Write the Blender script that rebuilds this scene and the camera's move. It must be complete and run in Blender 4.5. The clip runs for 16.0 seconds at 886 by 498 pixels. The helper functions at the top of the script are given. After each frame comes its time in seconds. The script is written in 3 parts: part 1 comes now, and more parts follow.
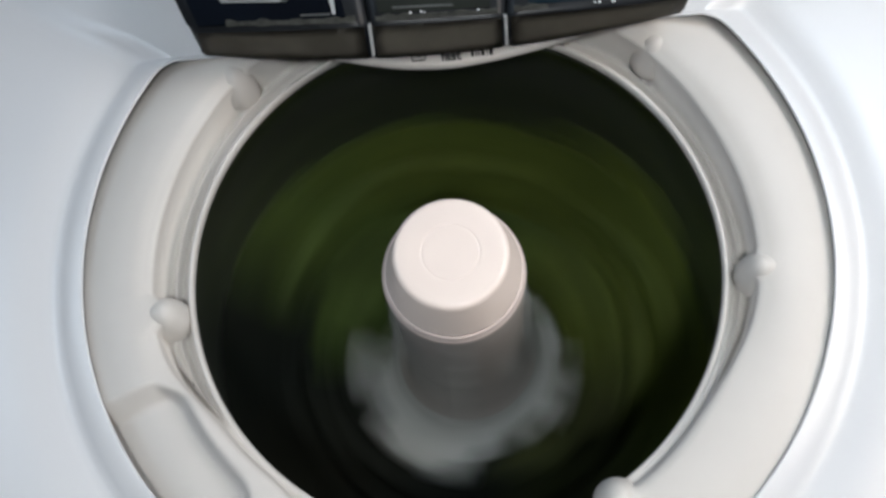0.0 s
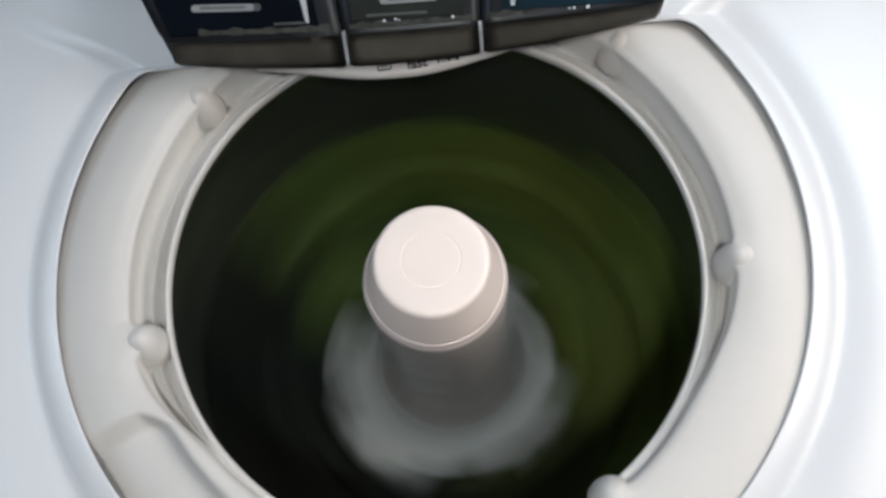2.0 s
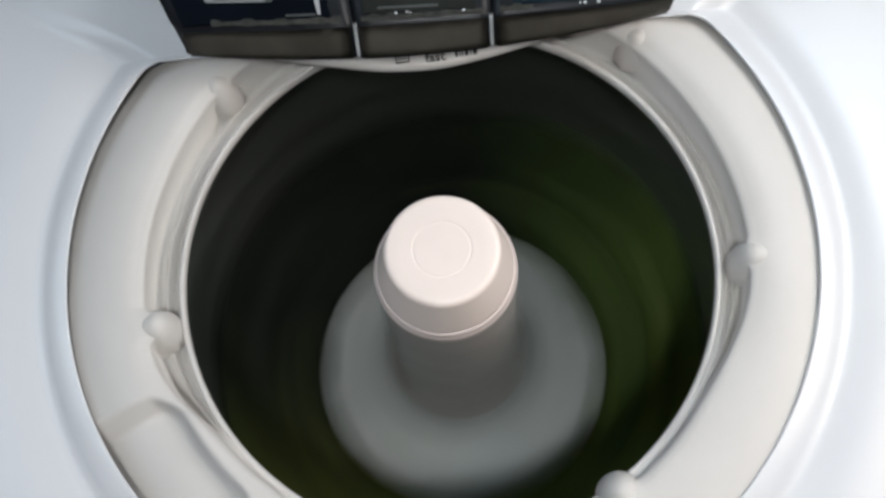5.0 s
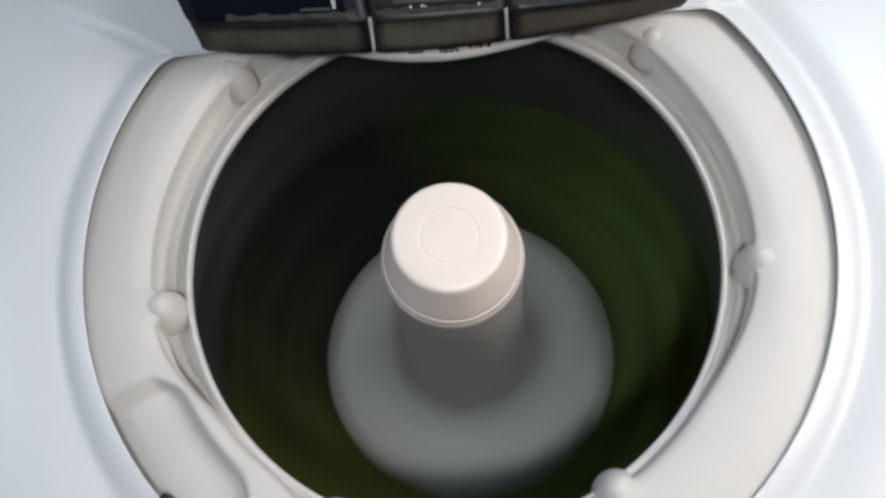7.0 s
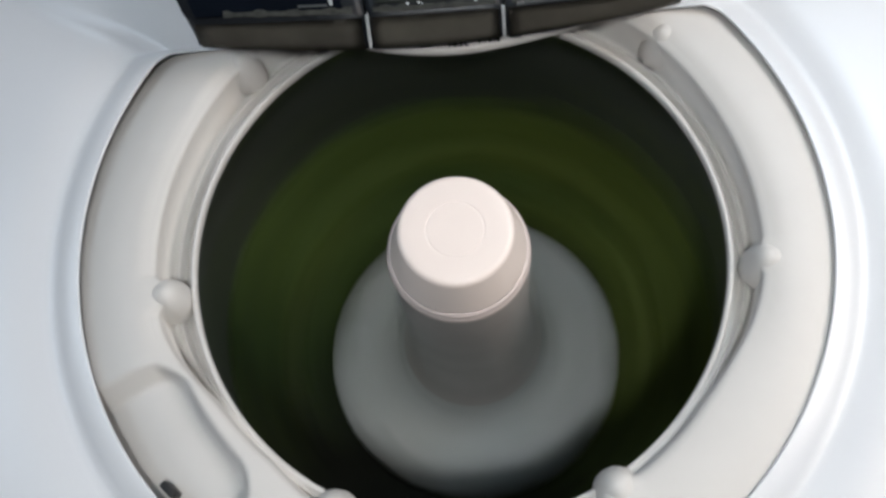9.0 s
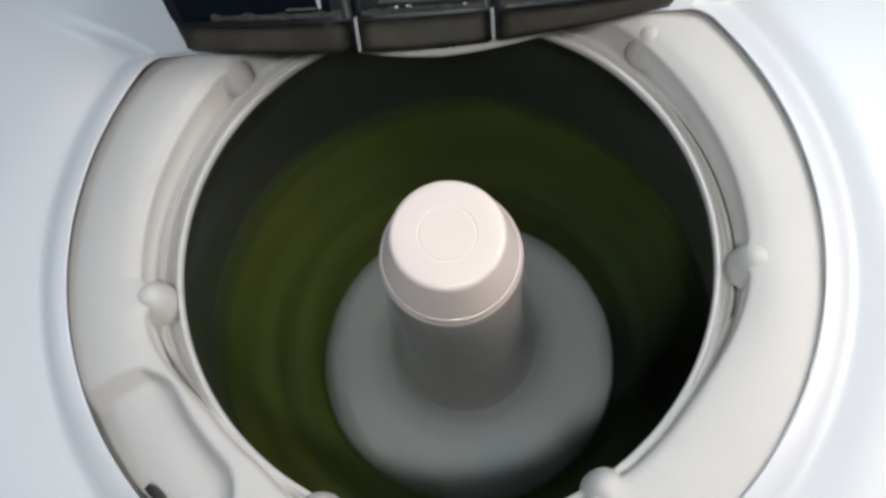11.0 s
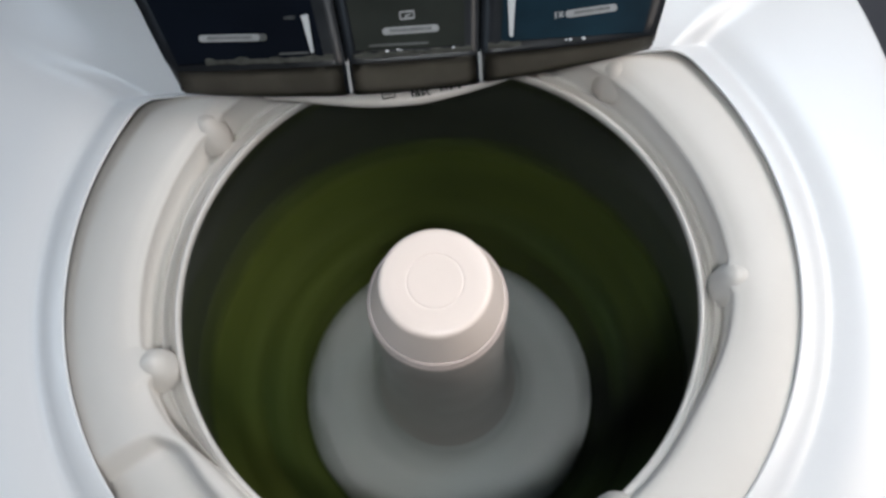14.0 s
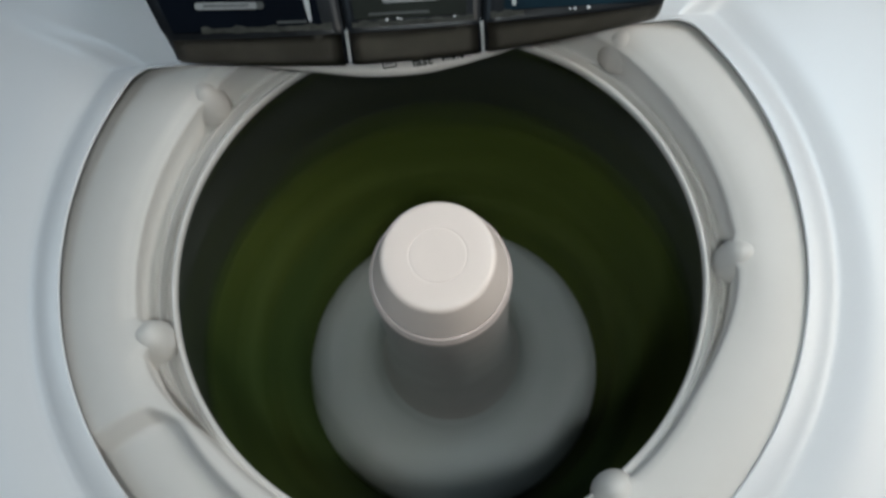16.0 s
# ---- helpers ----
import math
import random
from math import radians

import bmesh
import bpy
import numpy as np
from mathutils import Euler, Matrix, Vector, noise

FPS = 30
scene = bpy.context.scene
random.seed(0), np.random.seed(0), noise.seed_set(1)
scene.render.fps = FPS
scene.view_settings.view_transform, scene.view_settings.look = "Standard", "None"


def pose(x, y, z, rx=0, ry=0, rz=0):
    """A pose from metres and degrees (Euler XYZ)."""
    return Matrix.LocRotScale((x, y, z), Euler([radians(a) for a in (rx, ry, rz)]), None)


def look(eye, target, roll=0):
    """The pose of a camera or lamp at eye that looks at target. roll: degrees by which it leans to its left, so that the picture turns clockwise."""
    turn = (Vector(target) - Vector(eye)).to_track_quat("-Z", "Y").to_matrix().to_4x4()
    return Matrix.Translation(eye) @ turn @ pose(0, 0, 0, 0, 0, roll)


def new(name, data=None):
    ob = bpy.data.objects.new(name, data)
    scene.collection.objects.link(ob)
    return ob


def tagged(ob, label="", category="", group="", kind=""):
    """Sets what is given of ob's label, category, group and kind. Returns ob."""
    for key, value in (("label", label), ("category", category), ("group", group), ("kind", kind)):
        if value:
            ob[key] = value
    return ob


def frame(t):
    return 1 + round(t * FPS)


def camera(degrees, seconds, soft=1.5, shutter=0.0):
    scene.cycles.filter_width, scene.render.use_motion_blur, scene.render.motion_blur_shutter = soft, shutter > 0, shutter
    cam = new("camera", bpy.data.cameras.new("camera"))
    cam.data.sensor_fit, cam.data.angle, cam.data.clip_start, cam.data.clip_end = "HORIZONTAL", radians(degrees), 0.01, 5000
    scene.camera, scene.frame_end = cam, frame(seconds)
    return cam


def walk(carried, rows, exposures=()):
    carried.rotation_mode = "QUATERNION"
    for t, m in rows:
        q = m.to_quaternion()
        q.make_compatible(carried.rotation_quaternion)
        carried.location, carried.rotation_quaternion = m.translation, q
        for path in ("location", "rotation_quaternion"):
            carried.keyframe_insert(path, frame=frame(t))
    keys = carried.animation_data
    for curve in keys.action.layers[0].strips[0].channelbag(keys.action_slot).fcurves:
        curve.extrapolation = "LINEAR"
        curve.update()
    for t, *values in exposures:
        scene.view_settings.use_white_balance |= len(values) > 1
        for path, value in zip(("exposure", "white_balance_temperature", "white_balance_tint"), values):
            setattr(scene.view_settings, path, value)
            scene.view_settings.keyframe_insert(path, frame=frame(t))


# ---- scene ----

from math import atan2, cos, hypot, pi, sin

H = 0.93  # height of the tub lip above the floor; the lip lies at z = 0

# ---- camera ----
cam = camera(50.0, 16.0, soft=3.0, shutter=0.9)
PATH = [
    (0.0, 0.0193, -0.2367, 0.6819, 18.704, 3.513, -3.715), (0.5, 0.0194, -0.2280, 0.6874, 18.152, 3.337, -3.597),
    (1.0, 0.0210, -0.2296, 0.6811, 18.154, 3.236, -4.047), (1.5, 0.0234, -0.2318, 0.6768, 18.688, 3.423, -4.573),
    (2.0, 0.0253, -0.2329, 0.6783, 18.925, 2.920, -4.702), (2.5, 0.0278, -0.2347, 0.6824, 19.169, 2.379, -4.683),
    (3.0, 0.0298, -0.2351, 0.6865, 19.486, 2.131, -4.376), (3.5, 0.0313, -0.2328, 0.6858, 19.152, 2.879, -4.885),
    (4.0, 0.0273, -0.2359, 0.6820, 19.021, 2.882, -4.548), (6.5, 0.0220, -0.2391, 0.6788, 18.565, 3.689, -3.650),
    (7.0, 0.0193, -0.2413, 0.6778, 18.848, 3.655, -3.791), (7.5, 0.0200, -0.2440, 0.6761, 19.103, 3.394, -3.600),
    (8.0, 0.0211, -0.2456, 0.6745, 19.182, 3.768, -3.683), (8.5, 0.0236, -0.2459, 0.6746, 19.085, 3.934, -3.549),
    (11.0, 0.0282, -0.2463, 0.6712, 19.392, 3.598, -3.834), (11.5, 0.0147, -0.2440, 0.6786, 19.828, 2.006, -5.490),
    (12.0, 0.0092, -0.2458, 0.6901, 20.674, 1.036, -6.009), (12.5, 0.0059, -0.2440, 0.6939, 20.823, 0.770, -5.418),
    (13.0, 0.0046, -0.2429, 0.6969, 20.831, 0.864, -4.668), (13.5, 0.0079, -0.2406, 0.6965, 20.664, 1.191, -4.536),
    (14.0, 0.0098, -0.2367, 0.6975, 20.222, 1.789, -5.153), (14.5, 0.0127, -0.2247, 0.6980, 18.824, 2.035, -5.258),
    (15.0, 0.0138, -0.2158, 0.7025, 17.820, 2.182, -5.145), (15.5, 0.0154, -0.2194, 0.6995, 18.052, 2.176, -4.658),
    (16.0, 0.0158, -0.2294, 0.6875, 18.335, 2.149, -4.764)]
walk(cam, [(t, pose(*p)) for t, *p in PATH], [(0.0, 0.0, 6500, 10), (15.5, 0.0, 6500, 10), (15.7, -0.35, 6350, 4), (16.0, -0.40, 6350, 4)])

# ---- world and lights ----
world = bpy.data.worlds.new("sky")
scene.world = world
world.use_nodes = True
wt = world.node_tree
sky = wt.nodes.new("ShaderNodeTexSky")
sky.sky_type, sky.sun_disc, sky.sun_elevation, sky.sun_rotation = "NISHITA", False, radians(40), radians(60)
wt.links.new(sky.outputs["Color"], wt.nodes["Background"].inputs["Color"])
wt.nodes["Background"].inputs["Strength"].default_value = 0.08


def area(name, eye, target, w, h, power, colour):
    data = bpy.data.lights.new(name, "AREA")
    data.shape, data.size, data.size_y, data.energy, data.color = "RECTANGLE", w, h, power, colour
    ob = new(name, data)
    ob.matrix_basis = look(eye, target)
    return ob


# no window is in view; the west light is added as cool fill
area("window_light_west", (-1.19, 0.28, 1.15), (-0.10, 0.20, 0.0), 0.48, 0.70, 4.0, (0.66, 0.83, 1.0))
area("window_light_north", (0.80, 0.53, 0.98), (0.10, 0.00, 0.0), 0.52, 0.66, 6.5, (0.70, 0.86, 1.0))
area("window_light_east", (1.14, 0.02, 1.05), (0.10, 0.05, 0.0), 0.75, 0.75, 12.5, (1.0, 0.89, 0.79))
# no lamp is known here; this one stands in for a torch at the camera
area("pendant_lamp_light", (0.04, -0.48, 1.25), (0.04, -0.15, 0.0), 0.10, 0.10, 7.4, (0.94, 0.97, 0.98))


# ---- materials ----
def material(name, colour, rough=0.5, metal=0.0, spot=0.0, scale=40.0, bump=0.0, bump_scale=300.0, coat=0.0, second=None, spec=0.5, dist=0.001, gloss=0.07):
    """A surface with large soft stains, fine grain and relief."""
    m = bpy.data.materials.new(name)
    m.use_nodes = True
    t = m.node_tree
    b = t.nodes["Principled BSDF"]
    b.inputs["Roughness"].default_value, b.inputs["Metallic"].default_value = rough, metal
    b.inputs["Coat Weight"].default_value, b.inputs["Coat Roughness"].default_value = coat, 0.06
    b.inputs["Specular IOR Level"].default_value = spec
    co = t.nodes.new("ShaderNodeTexCoord")
    n1 = t.nodes.new("ShaderNodeTexNoise")
    n1.inputs["Scale"].default_value, n1.inputs["Detail"].default_value = scale, 6.0
    t.links.new(co.outputs["Object"], n1.inputs["Vector"])
    ramp = t.nodes.new("ShaderNodeValToRGB")
    ramp.color_ramp.elements[0].position, ramp.color_ramp.elements[1].position = 0.35, 0.68
    dark = second if second else tuple(c * (1 - spot) for c in colour)
    ramp.color_ramp.elements[0].color, ramp.color_ramp.elements[1].color = (*dark, 1), (*colour, 1)
    t.links.new(n1.outputs["Fac"], ramp.inputs["Fac"])
    t.links.new(ramp.outputs["Color"], b.inputs["Base Color"])
    n2 = t.nodes.new("ShaderNodeTexNoise")
    n2.inputs["Scale"].default_value, n2.inputs["Detail"].default_value = bump_scale, 4.0
    t.links.new(co.outputs["Object"], n2.inputs["Vector"])
    mr = t.nodes.new("ShaderNodeMapRange")
    mr.inputs["To Min"].default_value, mr.inputs["To Max"].default_value = max(0.02, rough - gloss), min(1, rough + gloss)
    t.links.new(n1.outputs["Fac"], mr.inputs["Value"])
    t.links.new(mr.outputs["Result"], b.inputs["Roughness"])
    if bump:
        bp = t.nodes.new("ShaderNodeBump")
        bp.inputs["Strength"].default_value, bp.inputs["Distance"].default_value = bump, dist
        t.links.new(n2.outputs["Fac"], bp.inputs["Height"])
        t.links.new(bp.outputs["Normal"], b.inputs["Normal"])
    return m


ENAMEL = material("white_enamel", (0.690, 0.70, 0.718), 0.34, spot=0.006, scale=9, bump=0.01, bump_scale=160, coat=0.0, spec=0.8, gloss=0.02)
TUB_PLASTIC = material("warm_white_plastic", (0.635, 0.611, 0.580), 0.45, spot=0.05, scale=14, bump=0.05, bump_scale=180, spec=0.4)
CAP_PLASTIC = material("cap_plastic", (0.92, 0.80, 0.73), 0.34, spot=0.04, scale=30, bump=0.04, bump_scale=260)
RIM_PLASTIC = material("collar_plastic", (0.72, 0.62, 0.58), 0.34, spot=0.08, scale=40, bump=0.05)
AGITATOR_PLASTIC = material("grey_agitator_plastic", (0.52, 0.545, 0.53), 0.27, spot=0.12, scale=18, bump=0.08)
# shade on the upright column is put into this darker, warmer colour
COLUMN_PLASTIC = material("wet_shaded_column_plastic", (0.40, 0.375, 0.355), 0.30, spot=0.15, scale=18, bump=0.06)
STEEL = material("wet_basket_steel", (0.19, 0.205, 0.18), 0.42, metal=0.9, spot=0.25, scale=24, bump=0.12, bump_scale=90, coat=0.5)
SMOKED = material("smoked_black_plastic", (0.016, 0.018, 0.021), 0.30, spot=0.3, scale=30, bump=0.03, spec=0.16)
SMOKED_FRONT = material("smoked_brown_plastic", (0.150, 0.138, 0.112), 0.40, spot=0.35, scale=26, bump=0.04, spec=0.3)
NAVY = material("navy_label_film", (0.0018, 0.0035, 0.0075), 0.45, spot=0.3, scale=20, spec=0.05)
GREY_FILM = material("grey_label_film", (0.020, 0.023, 0.020), 0.45, spot=0.3, scale=20, spec=0.06)
# the sky's bluish reflection on the right lid is put into this colour
SKY_TEAL = material("sky_teal_label_film", (0.004, 0.022, 0.036), 0.32, second=(0.002, 0.009, 0.016), scale=16, spec=0.15)
PRINT = material("grey_print", (0.23, 0.24, 0.245), 0.5, spot=0.1)
PRINT_WHITE = material("white_print", (0.40, 0.42, 0.43), 0.5, spot=0.05)
PRINT_DIM = material("dim_print", (0.05, 0.055, 0.055), 0.5, spot=0.1)
PRINT_DARK = material("dark_print", (0.02, 0.02, 0.02), 0.5, spot=0.2)
CHROME = material("bright_divider_trim", (0.62, 0.64, 0.65), 0.4, spot=0.15, scale=90)
SCUM = material("soap_residue", (0.085, 0.088, 0.076), 0.7, spot=0.5, scale=160, bump=0.3)
WATER = material("water_drop", (0.75, 0.78, 0.80), 0.04, spec=0.8)
RUBBER = material("black_rubber", (0.012, 0.012, 0.012), 0.55, spot=0.3)
OLIVE = material("wet_olive_cotton", (0.102, 0.134, 0.022), 0.75, scale=26, second=(0.048, 0.066, 0.012), bump=0.5, bump_scale=120, spec=0.25, dist=0.004)
GREEN = material("wet_green_cotton", (0.074, 0.118, 0.024), 0.75, scale=22, second=(0.030, 0.050, 0.011), bump=0.5, bump_scale=110, spec=0.25, dist=0.004)
BROWN = material("wet_brown_cotton", (0.050, 0.058, 0.018), 0.8, scale=24, second=(0.020, 0.024, 0.009), bump=0.5, bump_scale=110, spec=0.2, dist=0.004)
BLACK = material("wet_black_cotton", (0.011, 0.014, 0.010), 0.8, scale=20, second=(0.004, 0.006, 0.004), bump=0.5, bump_scale=110, spec=0.2, dist=0.004)
# made-up colour for walls and ceiling, dark and bluish to cut and cool bounce
WALL = material("low_bounce_wall", (0.20, 0.215, 0.25), 0.8, spot=0.06, scale=3, bump=0.1, bump_scale=120)
TILE = material("floor_tile", (0.45, 0.43, 0.45), 0.35, spot=0.12, scale=6, bump=0.05)
# glow for the bulb of the added lamp
ADDED_LAMP_GLOW = material("added_bulb_glow", (0.9, 0.9, 0.88), 0.5)
ADDED_LAMP_GLOW.node_tree.nodes["Principled BSDF"].inputs["Emission Color"].default_value = (0.98, 0.98, 0.96, 1)
ADDED_LAMP_GLOW.node_tree.nodes["Principled BSDF"].inputs["Emission Strength"].default_value = 6.0


# ---- mesh helpers ----
def mesh_object(name, bm, mat, smooth=True):
    me = bpy.data.meshes.new(name)
    bmesh.ops.recalc_face_normals(bm, faces=bm.faces)
    bm.to_mesh(me)
    bm.free()
    me.materials.append(mat)
    if smooth:
        me.polygons.foreach_set("use_smooth", [True] * len(me.polygons))
    return new(name, me)


def part(name, bm, mat, parent, label="", at=None, smooth=True):
    """One mesh under a thing or a part. at: its pose in the parent's space."""
    ob = mesh_object(name, bm, mat, smooth)
    ob.parent = parent
    if at is not None:
        ob.matrix_basis = at
    return tagged(ob, label)


def lathe(profile, n=160, close=False):
    """Turns (r, z) points round the z axis."""
    bm = bmesh.new()
    rings = []
    for r, z in profile:
        if r < 1e-6:
            rings.append([bm.verts.new((0, 0, z))] * n)
        else:
            rings.append([bm.verts.new((r * cos(2 * pi * i / n), r * sin(2 * pi * i / n), z)) for i in range(n)])
    pairs = list(zip(rings, rings[1:])) + ([(rings[-1], rings[0])] if close else [])
    for a, b in pairs:
        for i in range(n):
            vs = []
            for v in (a[i], a[(i + 1) % n], b[(i + 1) % n], b[i]):
                if v not in vs:
                    vs.append(v)
            if len(vs) > 2:
                bm.faces.new(vs)
    return bm


def grid_skin(rows, closed_u=False, bm=None):
    """Faces between rows of points; closed_u joins each row's end to its start."""
    bm = bm or bmesh.new()
    vs = [[bm.verts.new(p) for p in row] for row in rows]
    for a, b in zip(vs, vs[1:]):
        n = len(a)
        for i in range(n if closed_u else n - 1):
            bm.faces.new((a[i], a[(i + 1) % n], b[(i + 1) % n], b[i]))
    return bm, vs


def box(x0, y0, z0, x1, y1, z1, bevel=0.0):
    bm = bmesh.new()
    bmesh.ops.create_cube(bm, size=1)
    bmesh.ops.transform(bm, matrix=Matrix.LocRotScale(((x0 + x1) / 2, (y0 + y1) / 2, (z0 + z1) / 2), None, (x1 - x0, y1 - y0, z1 - z0)), verts=bm.verts)
    if bevel:
        bmesh.ops.bevel(bm, geom=bm.edges, offset=bevel, segments=2, affect="EDGES", profile=0.5)
    return bm


def smooth(a, b, x):
    k = min(1.0, max(0.0, (x - a) / (b - a)))
    return k * k * (3 - 2 * k)


def word(text, size, at, mat, parent, name="printed_word"):
    """A word in raised print, as a mesh. at: its pose in the parent's space, its left end at the origin."""
    curve = bpy.data.curves.new("word", "FONT")
    curve.body, curve.size, curve.extrude, curve.offset = text, size, 0.00015, size * 0.02
    temp = new("word", curve)
    me = bpy.data.meshes.new_from_object(temp.evaluated_get(bpy.context.evaluated_depsgraph_get()))
    bpy.data.objects.remove(temp)
    bpy.data.curves.remove(curve)
    me.materials.clear()
    me.materials.append(mat)
    ob = new(name, me)
    ob.parent = parent
    ob.matrix_basis = at
    return ob


# ---- the room ----
def room():
    x0, x1, y0, y1, top = -1.25, 1.2, -1.5, 0.55, 1.62
    tagged(mesh_object("floor", box(x0 - 0.1, y0 - 0.1, -H - 0.1, x1 + 0.1, y1 + 0.1, -H), TILE, False), "grey lilac tiled laundry floor", "floor", kind="structure")
    tagged(mesh_object("ceiling", box(x0 - 0.1, y0 - 0.1, top, x1 + 0.1, y1 + 0.1, top + 0.1), WALL, False), "plain unseen ceiling, darkened to cut bounced light", "ceiling", kind="structure")
    tagged(mesh_object("wall_south", box(x0 - 0.1, y0 - 0.1, -H, x1 + 0.1, y0, top), WALL, False), "plain laundry wall, darkened to cut bounced light", "wall", kind="structure")
    # walls with an opening for a light each: four pieces of wall round the opening; the west one is made up
    for name, u0, u1, w0, w1, z0, z1 in (
            ("wall_east", y0, y1, -0.38, 0.42, 0.64, 1.46), ("wall_west", y0, y1, 0.02, 0.54, 0.78, 1.52),
            ("wall_north", x0 - 0.1, x1 + 0.1, 0.53, 1.07, 0.63, 1.33)):
        bm = bmesh.new()
        for ua, za, ub, zb in ((u0, -H, w0, top), (w1, -H, u1, top), (w0, -H, w1, z0), (w0, z1, w1, top)):
            xa = x1 if name == "wall_east" else x0 - 0.1
            piece = box(ua, y1, za, ub, y1 + 0.1, zb) if name == "wall_north" else box(xa, ua, za, xa + 0.1, ub, zb)
            me = bpy.data.meshes.new("piece")
            piece.to_mesh(me)
            piece.free()
            bm.from_mesh(me)
            bpy.data.meshes.remove(me)
        tagged(mesh_object(name, bm, WALL, False), "painted laundry wall with an unseen opening for a light", "wall", kind="structure")
    # made-up pendant, out of view, to house the light over the tub
    lamp = tagged(new("pendant_lamp"), "unseen pendant lamp, added to stand in for a torch near the camera", "lamp")
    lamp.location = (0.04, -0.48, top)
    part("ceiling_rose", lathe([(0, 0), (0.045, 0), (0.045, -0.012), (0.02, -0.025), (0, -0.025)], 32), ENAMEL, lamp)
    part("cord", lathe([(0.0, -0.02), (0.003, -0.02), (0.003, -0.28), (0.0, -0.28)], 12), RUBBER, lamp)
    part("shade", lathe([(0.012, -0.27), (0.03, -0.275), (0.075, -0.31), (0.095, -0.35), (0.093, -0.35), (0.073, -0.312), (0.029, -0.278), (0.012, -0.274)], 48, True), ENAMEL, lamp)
    part("bulb", lathe([(0, -0.28), (0.014, -0.285), (0.026, -0.315), (0.030, -0.335), (0.022, -0.356), (0, -0.362)], 32), ADDED_LAMP_GLOW, lamp)


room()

# ---- the washing machine ----
machine = tagged(new("washing_machine"), "white top-loading washing machine, lid open, spinning a dark wash", "washing machine")
machine.location = (0, 0, -H)
UP = pose(0, 0, H)
HOLE, CHORD = 0.2768, 0.1645


def hole_radius(a):
    s = sin(a)
    r = HOLE
    if s > 0.3:
        c = CHORD / s
        r = c if c < HOLE else HOLE
        k = smooth(0.0, 0.006, abs(c - HOLE))
        r -= 0.0015 * (1 - k)
    return r


def deck_radius(a):
    """Outline of the deck: a rounded square."""
    c, s, e = cos(a), sin(a), 3.4
    q = (abs(c) / 0.407) ** e + (abs(s) / 0.410) ** e
    return q ** (-1 / e)


def deck():
    n = 360
    prof = []
    for i in range(n):
        a = 2 * pi * i / n
        ri, ro = hole_radius(a), deck_radius(a)
        ch = 1 - 0.8 * smooth(0.0, 0.010, HOLE - ri)  # the chamfer dies out along the straight back edge
        col = [(ri + 0.018, 0.0250 - 0.0110 * ch), (ri + 0.008, 0.0250 - 0.0065 * ch), (ri + 0.0012, 0.0250), (ri + 0.0002, 0.0257), (ri, 0.0268), (ri + 0.0003, 0.0278), (ri + 0.0012, 0.0281)]
        col += [(ri + 0.002 + 0.0160 * ch, 0.0281 - 0.0095 * ch), (ri + 0.002 + 0.0215 * ch, 0.0281 - 0.0125 * ch), (ri + 0.002 + 0.0245 * ch, 0.0281 - 0.0135 * ch), (ri + 0.002 + 0.0285 * ch, 0.0281 - 0.0139 * ch)]
        r1, z1 = ri + 0.002 + 0.0285 * ch, 0.0281 - 0.0139 * ch
        top_z = 0.034 - 0.030 * (1 - smooth(0.60, 0.72, sin(a)))  # the sides fall away, the back stays level
        rise = top_z - z1
        for k in range(1, 15):
            u = k / 14
            col.append((r1 + (ro - 0.006 - r1) * u, z1 + rise * (0.6 * u * u + 0.4 * u)))
        zt = z1 + rise
        col += [(ro - 0.002, zt - 0.001), (ro, zt - 0.004), (ro + 0.0008, zt - 0.008), (ro + 0.0008, -0.018), (ro - 0.0015, -0.020), (ro - 0.01, -0.020)]
        col = [(r, z - 0.008 * ch * (1 - smooth(ri + 0.012, ri + 0.060, r))) if z > 0 else (r, z) for r, z in col]
        prof.append([(r * cos(a) - 0.009, r * sin(a) - 0.010 * smooth(0.3, 0.4, r), z) if r > ri + 0.1 else (r * cos(a) - 0.001 - 0.008 * smooth(ri, ri + 0.1, r), r * sin(a) - 0.010 * smooth(0.3, 0.4, r), z) for r, z in col])
    rows = [[prof[i][k] for i in range(n)] for k in range(len(prof[0]))]
    bm, _ = grid_skin(rows, True)
    part("top_deck", bm, ENAMEL, machine, "glossy white enamel deck round the tub opening", UP)
    # outer body down to the floor
    rows = []
    for z, inset in ((-0.020, 0.008), (-0.024, 0.006), (-0.86, 0.006), (-0.91, 0.012), (-H, 0.03)):
        rows.append([((deck_radius(2 * pi * i / 120) - inset) * cos(2 * pi * i / 120) - 0.008, (deck_radius(2 * pi * i / 120) - inset) * sin(2 * pi * i / 120) - 0.010, z) for i in range(120)])
    bm, vs = grid_skin(rows, True)
    bm.faces.new(vs[-1])
    part("cabinet", bm, ENAMEL, machine, "white steel cabinet", UP)


deck()


# dispenser panel at the back of the opening
PX, PW = 0.003, 0.187


def panel_low(x):
    u = (x - PX) / PW
    return (x, 0.1555 - 0.0185 * max(0.0, 1 - u * u), 0.047)


def panel_fold(x):
    u = (x - PX) / PW
    return (x * 1.0, 0.1575 - 0.0055 * max(0.0, 1 - u * u) - 0.004 * u, 0.0705)


SLOPE = 0.352


def panel_top(x, y):
    return 0.0705 + (y - 0.1535) * SLOPE


def spread(x, y):
    """The panel widens towards its back."""
    return PX + (x - PX) * (1 + 2.3 * max(0.0, y - 0.155))


